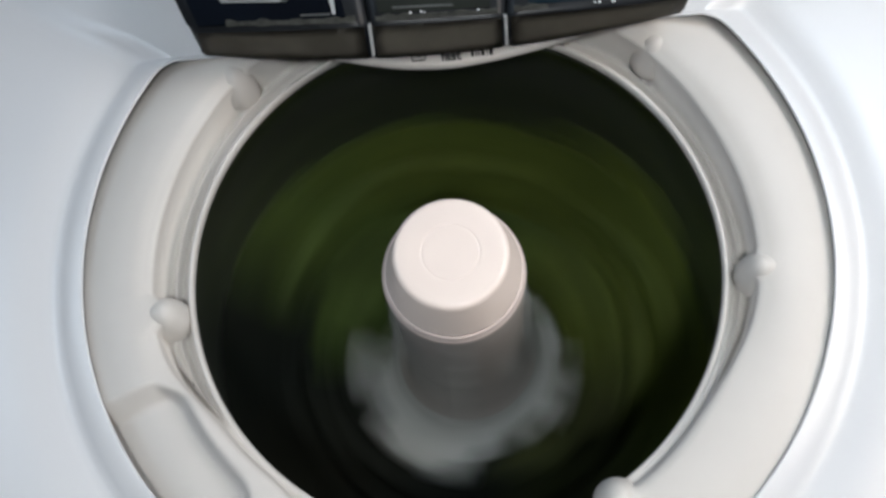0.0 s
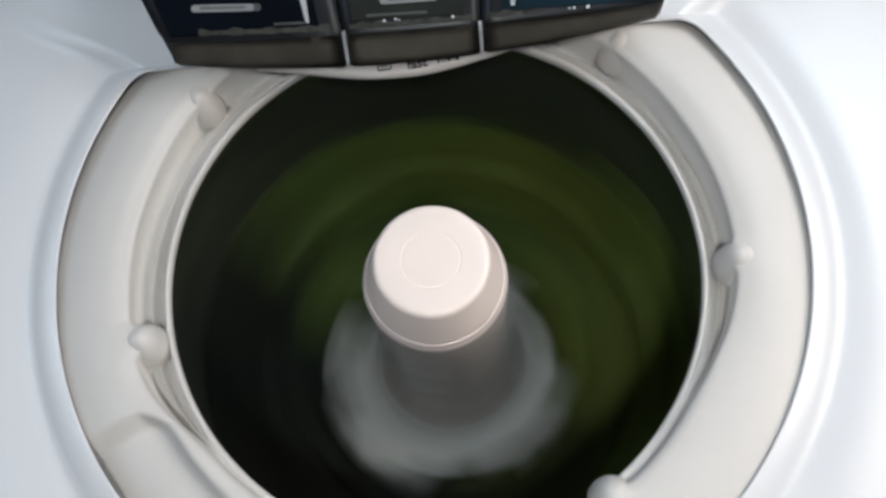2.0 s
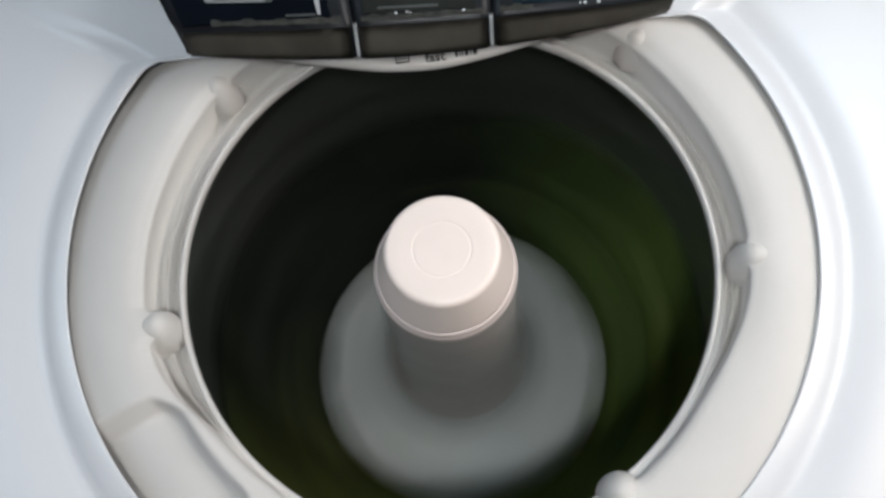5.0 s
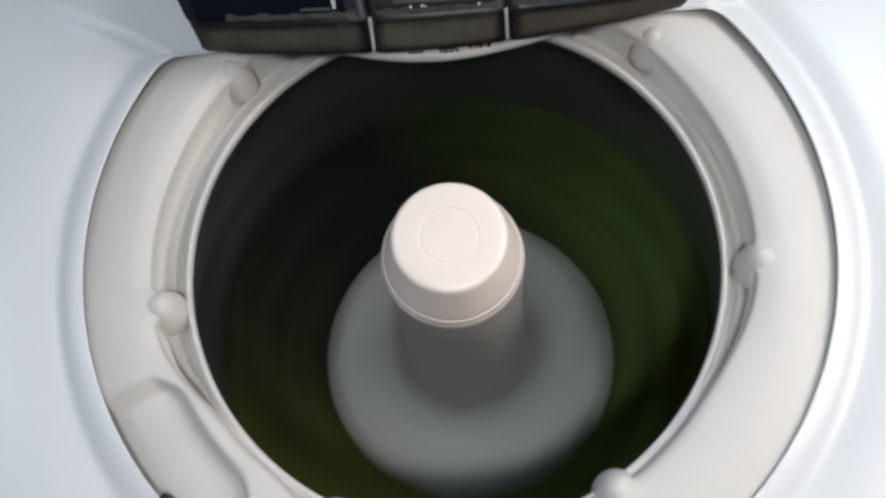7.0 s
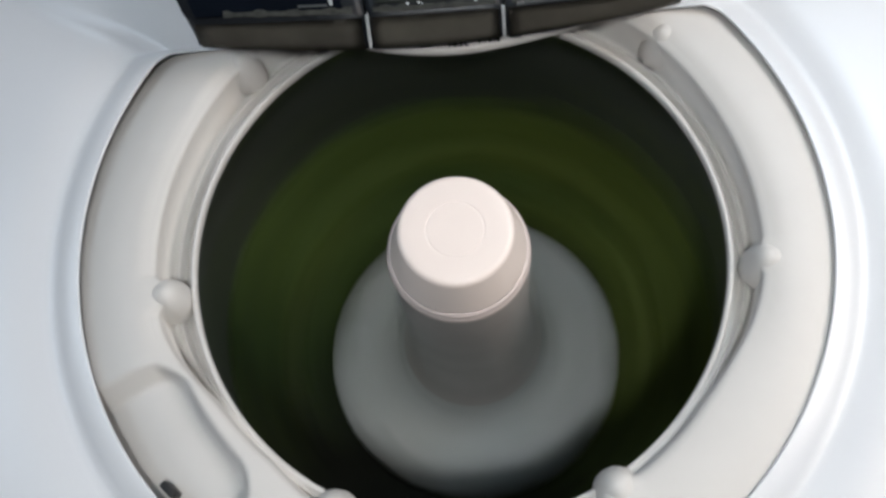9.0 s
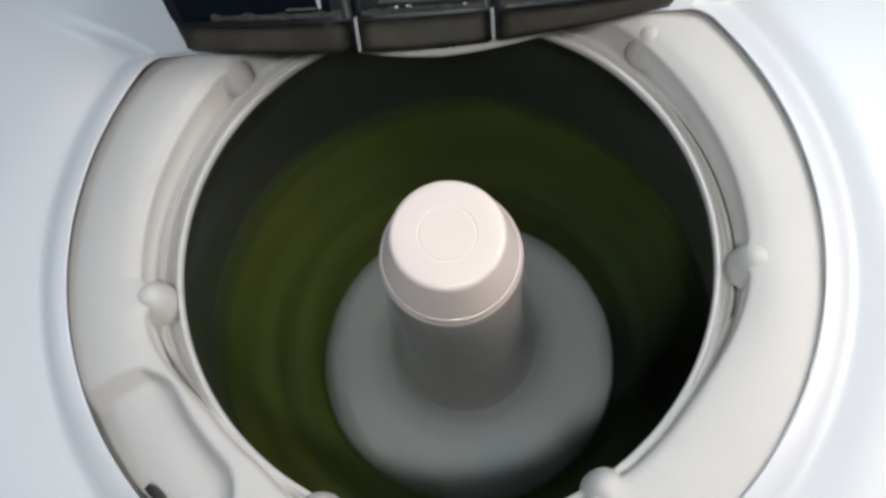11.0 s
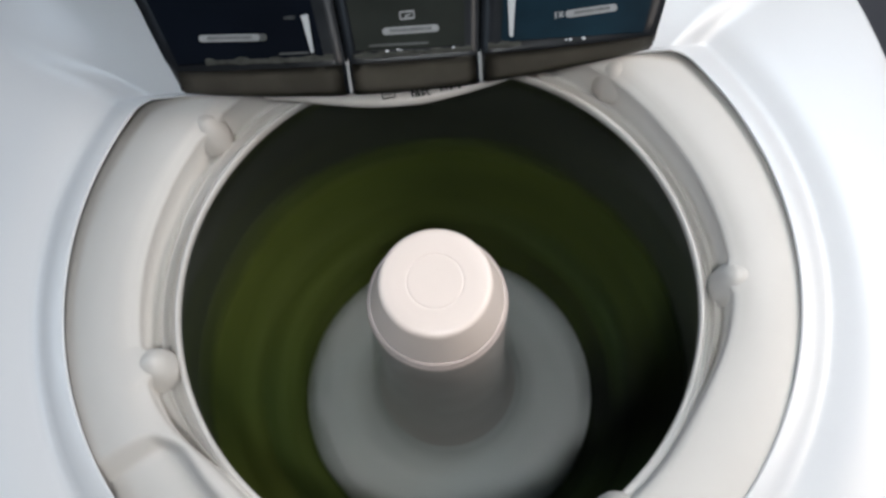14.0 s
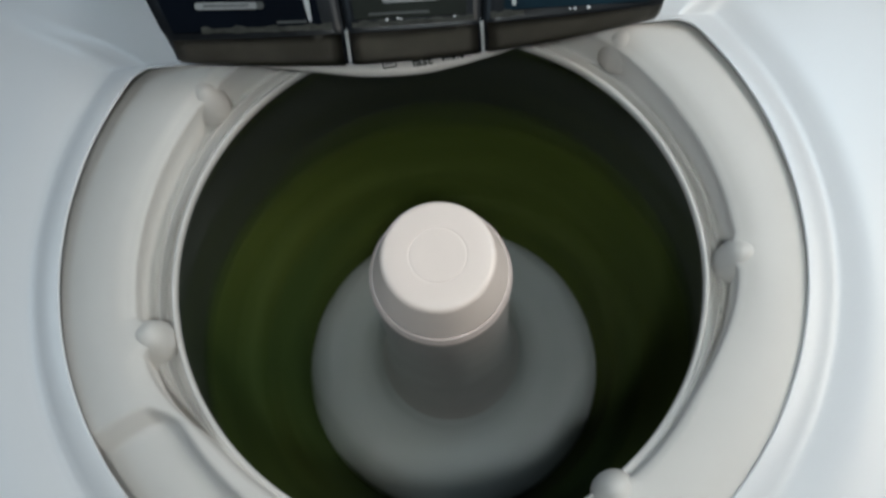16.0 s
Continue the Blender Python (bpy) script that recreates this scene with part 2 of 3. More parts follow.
def lid(x0, x1):
    """One smoked lid: front face, rounded fold, sloping top, underside."""
    rows, n = [], 14
    for i in range(n + 1):
        x = x0 + (x1 - x0) * i / n
        lo, fo = Vector(panel_low(x)), Vector(panel_fold(x))
        yb = 0.31
        inside = 0.0012 if i in (0, n) else 0.0
        col = [(x, 0.17, 0.047), (lo.x, lo.y + 0.003, lo.z), (lo.x, lo.y, lo.z + 0.002)]
        for k in (0.35, 0.7, 0.92):
            p = lo.lerp(fo, k)
            col.append((p.x, p.y - 0.0015 * sin(pi * k) + inside, p.z))
        col.append((fo.x, fo.y + 0.002, fo.z + 0.0004 - inside))
        for y in (0.162, 0.185, 0.22, 0.26, yb):
            y = max(y, fo.y + 0.0045)
            col.append((spread(x, y), y, panel_top(x, y) - inside))
        col += [(spread(x, yb), yb, 0.06)]
        rows.append(col)
    bm, vs = grid_skin(rows, False)
    for col in (vs[0], vs[-1]):
        bm.faces.new(col)
    for i in range(n):
        bm.faces.new((vs[i][0], vs[i + 1][0], vs[i + 1][-1], vs[i][-1]))
    return bm


def on_panel(points, lift=0.0006, thick=0.0006):
    """A thin plate on the sloping top from its outline (x, y)."""
    bm = bmesh.new()
    up = [bm.verts.new((x, y, panel_top(x, y) + lift + thick)) for x, y in points]
    dn = [bm.verts.new((x, y, panel_top(x, y) + lift - 0.0012)) for x, y in points]
    bm.faces.new(up)
    bm.faces.new(dn[::-1])
    n = len(points)
    for i in range(n):
        bm.faces.new((up[i], dn[i], dn[(i + 1) % n], up[(i + 1) % n]))
    return bm


def pill(xa, ya, xb, yb, r):
    d = Vector((xb - xa, yb - ya))
    a0 = atan2(d.y, d.x)
    out = []
    for k in range(9):
        a = a0 - pi / 2 + pi * k / 8
        out.append((xb + r * cos(a), yb + r * sin(a)))
    for k in range(9):
        a = a0 + pi / 2 + pi * k / 8
        out.append((xa + r * cos(a), ya + r * sin(a)))
    return out


def bar(xa, ya, xb, yb, w0, w1=None):
    w1 = w0 if w1 is None else w1
    d = Vector((xb - xa, yb - ya)).normalized()
    n = Vector((-d.y, d.x)) / 2
    return [(xa + n.x * w0, ya + n.y * w0), (xa - n.x * w0, ya - n.y * w0), (xb - n.x * w1, yb - n.y * w1), (xb + n.x * w1, yb + n.y * w1)]


def dispenser():
    d = tagged(new("dispenser_panel"), "smoked black three-lid dispenser panel with printed labels on the deck", "dispenser")
    cuts = (-0.1815, -0.0485, 0.0535, 0.190)
    films = ((NAVY, "navy printed label"), (GREY_FILM, "dark grey printed label"), (SKY_TEAL, "printed label, the sky's teal reflection put into its colour"))
    for k in range(3):
        one = part("dispenser_lid", lid(cuts[k] + 0.0008, cuts[k + 1] - 0.0008), SMOKED, d)
        xa, xb = cuts[k] + 0.0085, cuts[k + 1] - (0.016 if k == 0 else 0.0115)
        if k == 2:
            xa += 0.008
        ya = 0.1625 if k == 0 else (0.1605 if k == 1 else 0.1575)
        out = [(spread(xa, ya), ya), (spread(xb, ya - 0.003), ya - 0.003), (spread(xb, 0.285), 0.285), (spread(xa, 0.285), 0.285)]
        part("label_film", on_panel(out), films[k][0], one, films[k][1], smooth=False)
        # brown see-through front edge of each lid
        rows = []
        for i in range(13):
            x = cuts[k] + 0.0035 + (cuts[k + 1] - cuts[k] - 0.007) * i / 12
            lo, fo = Vector(panel_low(x)), Vector(panel_fold(x))
            rows.append([lo.lerp(fo, q) + Vector((0, -0.0015 * sin(pi * q) - 0.0012, 0)) for q in (0.06, 0.3, 0.5, 0.75, 0.97)])
        bm, _ = grid_skin(rows)
        bmesh.ops.solidify(bm, geom=bm.faces[:], thickness=0.0009)
        part("front_strip", bm, SMOKED_FRONT, one, "brownish smoked front edge")
    P = 0.0012
    left, mid, right = [c for c in d.children]
    part("printed_bar", on_panel(pill(-0.156, 0.1795, -0.114, 0.1765, 0.0025), P), PRINT, left, smooth=False)
    INK = material("worn_print_ink", (0.13, 0.135, 0.14), 0.5, spot=0.4, scale=400)
    part("printed_text_bar", on_panel(bar(-0.152, 0.1792, -0.118, 0.1768, 0.0022), P + 0.0005), INK, left, smooth=False)
    part("printed_text_bar", on_panel(bar(-0.0135, 0.1721, 0.0185, 0.1713, 0.0022), P + 0.0005), INK, mid, smooth=False)
    part("printed_text_bar", on_panel(bar(0.1275, 0.1724, 0.1550, 0.1737, 0.0020), P + 0.0005), INK, right, smooth=False)
    part("printed_dot", on_panel(pill(-0.1105, 0.1763, -0.1095, 0.1762, 0.0026), P), PRINT_DIM, left, smooth=False)
    part("printed_wedge", on_panel(bar(-0.0770, 0.1895, -0.0735, 0.1620, 0.0055, 0.0022), P), PRINT_WHITE, left, smooth=False)
    part("printed_line", on_panel(bar(-0.0985, 0.1632, -0.0765, 0.1622, 0.0015), P), PRINT_DIM, left, smooth=False)
    part("printed_bar", on_panel(pill(-0.0165, 0.1722, 0.0215, 0.1712, 0.0026), P), PRINT, mid, smooth=False)
    # small square pictogram: a frame of four strokes
    for q in ((-0.0045, 0.1850, 0.0065, 0.1850), (-0.0045, 0.1800, 0.0065, 0.1800), (-0.0045, 0.1850, -0.0045, 0.1800), (0.0060, 0.1850, 0.0060, 0.1800), (-0.001, 0.1815, 0.0035, 0.1832)):
        part("pictogram_stroke", on_panel(bar(*q, 0.0012), P), PRINT, mid, smooth=False)
    part("printed_line", on_panel(bar(-0.0300, 0.1628, 0.0150, 0.1612, 0.0016), P), PRINT_DIM, mid, smooth=False)
    part("printed_wedge", on_panel(bar(0.0815, 0.1900, 0.0782, 0.1600, 0.0062, 0.0026), P), PRINT_WHITE, right, smooth=False)
    part("printed_bar", on_panel(pill(0.1235, 0.1722, 0.1580, 0.1738, 0.0026), P), PRINT, right, smooth=False)
    for q in ((0.1135, 0.1700, 0.1135, 0.1745), (0.1160, 0.1705, 0.1190, 0.1742), (0.1160, 0.1742, 0.1190, 0.1705)):
        part("pictogram_stroke", on_panel(bar(*q, 0.0013), P), PRINT, right, smooth=False)
    # bright trims on the front edge between the lids
    for x in (-0.0480, 0.0530):
        lo, fo = Vector(panel_low(x)), Vector(panel_fold(x))
        rows = []
        for q in (0.20, 0.35, 0.5, 0.75, 1.0, 1.12):
            p = lo.lerp(fo, q) + Vector((0, -0.0036 - 0.001 * sin(pi * q), 0))
            rows.append([p + Vector((-0.0013, 0.0025, 0)), p + Vector((-0.0008, 0, 0)), p + Vector((0.0008, 0, 0)), p + Vector((0.0013, 0.0025, 0))])
        bm, _ = grid_skin(rows)
        bmesh.ops.solidify(bm, geom=bm.faces[:], thickness=0.0006)
        part("divider_trim", bm, CHROME, d, "bright divider trim")
    # soap residue along the fold
    for x0, x1 in ((-0.155, -0.058), (-0.043, 0.048), (0.060, 0.085)):
        rows, n = [], 60
        for i in range(n + 1):
            x = x0 + (x1 - x0) * i / n
            f = Vector(panel_fold(x))
            w = 0.0016 + 0.0036 * abs(noise.noise((x * 75, 3.1, 0))) + 0.0018 * abs(noise.noise((x * 260, 1.1, 0)))
            y = f.y + 0.0026
            rows.append([(x, y - w * 0.4, panel_top(x, y - w * 0.4) + 0.0005), (x, y, panel_top(x, y) + 0.0013), (x, y + w, panel_top(x, y + w) + 0.0012)])
        bm, _ = grid_skin(rows)
        bmesh.ops.solidify(bm, geom=bm.faces[:], thickness=0.0008)
        part("soap_residue", bm, SCUM, d, "dried soap residue")
    for x, y, r in ((-0.0170, 0.1585, 0.0012), (-0.0085, 0.1590, 0.0010), (-0.0060, 0.1580, 0.0008), (0.0335, 0.1565, 0.0012), (0.1230, 0.1545, 0.0011), (0.1330, 0.1543, 0.0013), (0.1195, 0.1545, 0.0008)):
        bm = bmesh.new()
        bmesh.ops.create_uvsphere(bm, u_segments=10, v_segments=6, radius=r)
        bmesh.ops.transform(bm, matrix=Matrix.LocRotScale((x, y, panel_top(x, y) + 0.0005), None, (1.1, 1.0, 0.7)), verts=bm.verts)
        part("water_drop", bm, WATER, d)
    tilt = math.degrees(math.atan(SLOPE))
    word("max", 0.0050, pose(-0.0925, 0.1872, panel_top(0, 0.1872) + 0.0022, tilt), PRINT_DIM, left)
    word("max", 0.0050, pose(0.0880, 0.1890, panel_top(0, 0.1890) + 0.0022, tilt), PRINT_DIM, right)
    return d


dispenser()


# ---- tub cover: the warm white ring with six bumps ----
def inner_edge(deg):
    """Radius at which the raised band begins, by direction (degrees, 0 = right, 90 = back)."""
    d = deg % 360
    base = 0.2205 + 0.0040 * smooth(60, 120, d) * (1 - smooth(196, 240, d))
    r = base + 0.004 * smooth(20, 50, deg) * (1 - smooth(125, 160, deg))
    if d > 180:
        left = smooth(190, 215, d)        # from the left bump to the tray
        right = 1 - smooth(318, 350, d)   # from the front to the right bump
        k = min(left, right)
        r = base - 0.0135 * k - 0.0040 * left * (1 - smooth(240, 300, d))
        r += 0.0075 * smooth(226, 240, d) * (1 - smooth(244, 262, d)) + 0.008 * smooth(248, 270, d) * (1 - smooth(276, 297, d))
    return r


BUMPS = ((134.2, 0.2335), (42.5, 0.2340), (-7.9, 0.2245), (-61.8, 0.2075), (-117.5, 0.2095), (186.3, 0.2185))


def scallop(deg):
    """How far the inner edge is drawn in towards each bump."""
    out = 0.0
    for b, r in BUMPS:
        d = abs((deg - b + 180) % 360 - 180) * radians(1) * r
        if d < 0.0155:
            out = max(out, (inner_edge(b) - r + 0.0085) * (1 - smooth(0.0, 0.0155, d)) ** 0.8)
    return out


def tray(deg, r):
    """Depth of the shallow tray moulded into the band."""
    d = deg % 360
    k = smooth(198.5, 202.5, d) * (1 - smooth(226, 230, d))
    inner = 0.2172 + 0.013 * (smooth(221, 230, d) ** 2 + (1 - smooth(199, 207, d)) ** 2)
    return 0.0140 * k * smooth(inner - 0.001, inner + 0.0080, r)


def tub_cover():
    n = 960
    cols = []
    for i in range(n):
        deg = 360 * i / n
        a = radians(deg)
        e = inner_edge(deg)
        g = max(0.0, e - 0.2055)
        col = [(0.2200, -0.022), (0.2100, -0.018), (0.2030, -0.0125), (0.2008, -0.0095), (0.2000, -0.0065), (0.2000, -0.003), (0.2006, -0.0008), (0.2020, 0.0), (0.2035, -0.0006), (0.2045, -0.002)]
        gr = min(1.0, g / 0.015)
        col += [(0.2048 + 0.0012 * gr, -0.0120 * gr), (0.2050 + 0.12 * g, -0.0185 * gr), (0.2050 + 0.30 * g, -0.0200 * gr), (0.2050 + 0.46 * g, -0.0190 * gr), (0.2050 + 0.54 * g, -0.0165 * gr), (0.2050 + 0.58 * g, -0.0125 * gr), (0.2050 + 0.64 * g, -0.0118 * gr), (0.2050 + 0.69 * g, -0.0150 * gr), (0.2052 + 0.88 * g, -0.0250 * gr)]
        e -= scallop(deg)
        col = [(min(r, e - 0.0006) if r > 0.2046 else r, z) for r, z in col]
        q = 1 - 0.35 * (1 - smooth(0.0, 0.5, gr))  # steep wall with a crisp shoulder where the gutter is open
        soft_wall = [(-0.0004, 0.0), (0.0012, 0.0050), (0.0035, 0.0098), (0.0070, 0.0138), (0.0115, 0.0170)]
        hard_wall = [(0.0030 * gr, -0.0230 * gr), (0.0004, 0.0125), (0.0010, 0.0148), (0.0024, 0.0163), (0.0058, 0.0173)]
        col += [(e + u[0] + (v[0] - u[0]) * q, u[1] + (v[1] - u[1]) * q) for u, v in zip(soft_wall, hard_wall)]
        r1, zr = col[-1]
        top = [(r1 + (0.285 - r1) * k / 26) for k in range(1, 27)]
        for r in top:
            u = (r - 0.241) / 0.05
            col.append((r, 0.0205 - 0.0165 * max(0, u) ** 2 - (0.0205 - zr) * max(0.0, (0.241 - r) / (0.241 - r1)) ** 2))
        col += [(0.295, 0.0000), (0.310, -0.008), (0.312, -0.06)]
        out = []
        for r, z in col:
            z -= tray(deg, r)
            out.append((r * cos(a), r * sin(a), z))
        cols.append(out)
    rows = [[cols[i][k] for i in range(n)] for k in range(len(cols[0]))]
    bm, _ = grid_skin(rows, True)
    ob = part("tub_cover", bm, TUB_PLASTIC, machine, "warm white plastic tub ring with six rounded bumps and a printed tongue", UP)
    # rounded bumps standing on the inner edge of the band
    for deg, r in BUMPS:
        rows, m, R = [], 28, 0.0158
        # a round knob, drawn out towards the band
        for j in range(33):
            x = -R + (R + 0.024) * j / 32
            ball = max(0.0, 1 - (x / (R if x < 0 else 0.024)) ** 2) ** 0.5
            w = max(0.0002, R * ball)
            h = -0.012 + 0.0335 * ball
            rows.append([(x, w * cos(pi * k / m), -0.013 + (h + 0.013) * max(0.0, sin(pi * k / m)) ** 0.75) for k in range(m + 1)])
        bm, vs = grid_skin(rows)
        a = radians(deg)
        part("bump", bm, TUB_PLASTIC, ob, at=Matrix.Translation(((r + 0.0005) * cos(a), (r + 0.0005) * sin(a), 0)) @ Matrix.Rotation(a, 4, "Z"))
    # printed tongue at the back of the ring
    rows = []
    for i in range(49):
        x = -0.112 + 0.236 * i / 48
        d = abs(x - 0.012)
        y = 0.1485 + 0.0135 * (d / 0.09) ** 1.6 + 0.004 * smooth(0.02, 0.09, -x)
        rows.append([(x, 0.218, 0.0225), (x, y + 0.008, 0.0225), (x, y + 0.0015, 0.0235), (x, y + 0.0002, 0.0260), (x, y, 0.0285), (x, y + 0.0008, 0.0312), (x, y + 0.0030, 0.0326), (x, y + 0.0075, 0.0331), (x, 0.185, 0.0331), (x, 0.218, 0.0300)])
    bm, vs = grid_skin(rows)
    bm.faces.new(vs[0])
    bm.faces.new(vs[-1])
    part("tongue", bm, TUB_PLASTIC, ob, "white tongue with small dark print")
    word("fast", 0.0112, pose(0.0045, 0.1520, 0.0333), PRINT_DARK, ob)
    for xa, xb in ((0.0280, 0.0300), (0.0312, 0.0322), (0.0332, 0.0344), (0.0356, 0.0384), (0.0398, 0.0408), (0.0420, 0.0450)):
        part("printed_bar", box(xa, 0.1535, 0.0326, xb, 0.1585, 0.0335), PRINT_DARK, ob, smooth=False)
    # small basin pictogram: a rim, two sides and a base
    for q in ((-0.0190, 0.1590, -0.0075, 0.1600), (-0.0185, 0.1535, -0.0175, 0.1600), (-0.0085, 0.1535, -0.0075, 0.1600), (-0.0180, 0.1530, -0.0080, 0.1540), (-0.0165, 0.1562, -0.0100, 0.1570)):
        part("pictogram_stroke", box(q[0], q[1] + 0.0012, 0.0326, q[2], q[3] + 0.0012, 0.0335), PRINT_DARK, ob, smooth=False)
    # black clip at the outer side of the tray
    bm = box(-0.0065, -0.0026, 0, 0.0065, 0.0026, 0.0150, 0.0012)
    a = radians(-141.6)
    part("clip", bm, RUBBER, ob, "small black rubber clip", Matrix.Translation((0.2670 * cos(a), 0.2670 * sin(a), 0.0035)) @ Matrix.Rotation(radians(-47), 4, "Z"))
    return ob


cover = tub_cover()

# ---- basket and agitator ----
WALL_R, FLOOR_Z = 0.237, -0.42


def basket():
    prof = [(0.213, -0.0215), (0.2115, -0.026), (0.214, -0.034), (0.228, -0.050), (WALL_R, -0.075)]
    prof += [(WALL_R + 0.0007 * sin(k * 1.3), -0.085 - 0.29 * k / 20) for k in range(1, 21)]
    prof += [(WALL_R - 0.006, -0.398), (WALL_R - 0.02, -0.414), (0.12, FLOOR_Z), (0.0, FLOOR_Z - 0.004)]
    prof = prof + [(0.0, FLOOR_Z - 0.008), (WALL_R - 0.015, FLOOR_Z - 0.006), (WALL_R + 0.003, -0.39), (WALL_R + 0.003, -0.072), (0.216, -0.0215)]
    ob = part("basket", lathe(prof, 128, True), STEEL, machine, "wet steel wash basket", UP)
    return ob


def agitator():
    ob = tagged(new("agitator"), "tall grey agitator with a white cap and round skirt")
    ob.parent = machine
    ob.matrix_basis = UP
    cap = [(0.0, 0.0300), (0.010, 0.0300), (0.0200, 0.0300), (0.0207, 0.0300), (0.0210, 0.0296), (0.0216, 0.0296), (0.0219, 0.0300), (0.0226, 0.0300), (0.0300, 0.0299), (0.0385, 0.0297), (0.0410, 0.0290), (0.0424, 0.0276), (0.0433, 0.0255), (0.0440, 0.0230), (0.0500, -0.0020), (0.0522, -0.0090), (0.0526, -0.0105), (0.0500, -0.0110), (0.0, -0.0110)]
    part("cap", lathe(cap, 96), CAP_PLASTIC, ob, "smooth white cap with an engraved circle")
    collar = [(0.0, -0.0112), (0.0522, -0.0112), (0.0540, -0.0120), (0.0549, -0.0140), (0.0548, -0.0160), (0.0540, -0.0170), (0.0552, -0.0180), (0.0561, -0.0205), (0.0560, -0.0245), (0.0550, -0.0268), (0.0530, -0.0275), (0.0, -0.0275)]
    part("collar", lathe(collar, 96), RIM_PLASTIC, ob, "pinkish white collar below the cap")
    col = [(0.0, -0.0277), (0.0535, -0.0277), (0.0550, -0.032), (0.0555, -0.09), (0.0565, -0.16), (0.0585, -0.22), (0.0615, -0.262), (0.0655, -0.283), (0.0720, -0.298)]
    part("column", lathe(col, 96), COLUMN_PLASTIC, ob, "wet grey-brown agitator column, its shade put into the colour")
    skirt = [(0.0710, -0.297), (0.0770, -0.314), (0.0860, -0.328), (0.105, -0.339), (0.125, -0.346), (0.145, -0.353), (0.156, -0.359), (0.1605, -0.365), (0.1615, -0.372), (0.158, -0.380), (0.0, -0.380)]
    part("skirt", lathe(skirt, 128), AGITATOR_PLASTIC, ob, "wide grey agitator skirt")
    for k in range(4):
        rows = []
        for j in range(13):
            s = j / 12
            z = -0.05 - 0.255 * s
            out = 0.0555 + 0.004 * s + (0.005 + 0.016 * s * s) * smooth(0, 0.25, s)
            inn = 0.044
            rows.append([(inn, -0.0042, z), (out - 0.0015, -0.0032, z), (out, 0, z), (out - 0.0015, 0.0032, z), (inn, 0.0042, z)])
        bm, vs = grid_skin(rows)
        bm.faces.new(vs[0])
        part("vane", bm, AGITATOR_PLASTIC, ob, at=Matrix.Rotation(radians(90 * k + 20), 4, "Z"))
    return ob


drum = basket()
beater = agitator()


# ---- the wash ----
def heap_z(r):
    """Height of the pressed wash by radius: low at the skirt, high at the wall."""
    u = max(0.0, min(1.0, (r - 0.150) / (WALL_R - 0.150)))
    return -0.372 + 0.155 * (0.45 * u + 0.55 * u ** 1.6)


def garment(name, label, a0, a1, r0, r1, mat, seed, lift=0.0, inner=False, bump=0.011):
    """A crumpled, wet lump of cloth that fills a sector of the basket."""
    na, nr = max(16, int((a1 - a0) / 1.6)), 30
    top, bot = [], []
    for i in range(na + 1):
        u = i / na
        a = radians(a0 + (a1 - a0) * u)
        rowt, rowb = [], []
        edge_a = min(1.0, 7 * min(u, 1 - u))
        wob = 0.016 * noise.noise((u * 5.0 + seed, seed * 1.7, 0.3)) + 0.007 * noise.noise((u * 15 + seed, 4.2, seed))
        for j in range(nr + 1):
            v = j / nr
            ra = r0 + wob * (1.0 if not inner else 2.9)
            rb = r1 + (0.034 * noise.noise((u * 5.3 + seed * 2.3, 2.2, seed)) - 0.003 if inner else 0.0)
            r = ra + (rb - ra) * v
            x, y = r * cos(a), r * sin(a)
            edge = min(1.0, 6 * v, edge_a)
            edge = edge ** 0.5
            p = Vector((x * 22 + seed * 3.1, y * 22 - seed, seed * 0.7))
            fold = 1 - abs(noise.noise(p)) * 2
            fold2 = 1 - abs(noise.noise(p * 2.3 + Vector((5, 1, 2)))) * 2
            w = bump * (0.65 * fold + 0.4 * fold2 - 0.5)
            if inner:
                base = -0.304 - 0.45 * (r - 0.09) + 0.033 * smooth(0.20, 1.0, v)
                z = base + (w + 0.022) * edge - 0.012
                zb = base - 0.03
            else:
                swell = v * (0.055 * noise.noise((u * 3.2 + seed * 2, 7.7, seed)) + 0.014 * noise.noise((u * 11, seed, 1.1)))
                z = heap_z(r) + lift + swell + (w + 0.012) * edge - 0.012
                zb = min(z - 0.004, heap_z(r) + lift - 0.030)
            tw = 0.05 * noise.noise((r * 30, seed, u * 3))
            x, y = r * cos(a + tw), r * sin(a + tw)
            rr = min(1.0, (WALL_R - 0.0015) / max(1e-6, hypot(x, y)))
            rowt.append((x * rr, y * rr, z))
            rowb.append((x * rr, y * rr, zb))
        top.append(rowt)
        bot.append(rowb)
    bm, vt = grid_skin(top)
    _, vb = grid_skin(bot, bm=bm)
    for i in range(na):
        bm.faces.new((vt[i][0], vt[i + 1][0], vb[i + 1][0], vb[i][0]))
        bm.faces.new((vt[i][-1], vt[i + 1][-1], vb[i + 1][-1], vb[i][-1]))
    for j in range(nr):
        bm.faces.new((vt[0][j], vt[0][j + 1], vb[0][j + 1], vb[0][j]))
        bm.faces.new((vt[-1][j], vt[-1][j + 1], vb[-1][j + 1], vb[-1][j]))
    return tagged(mesh_object(name, bm, mat), label, "garment", "wash in the basket")


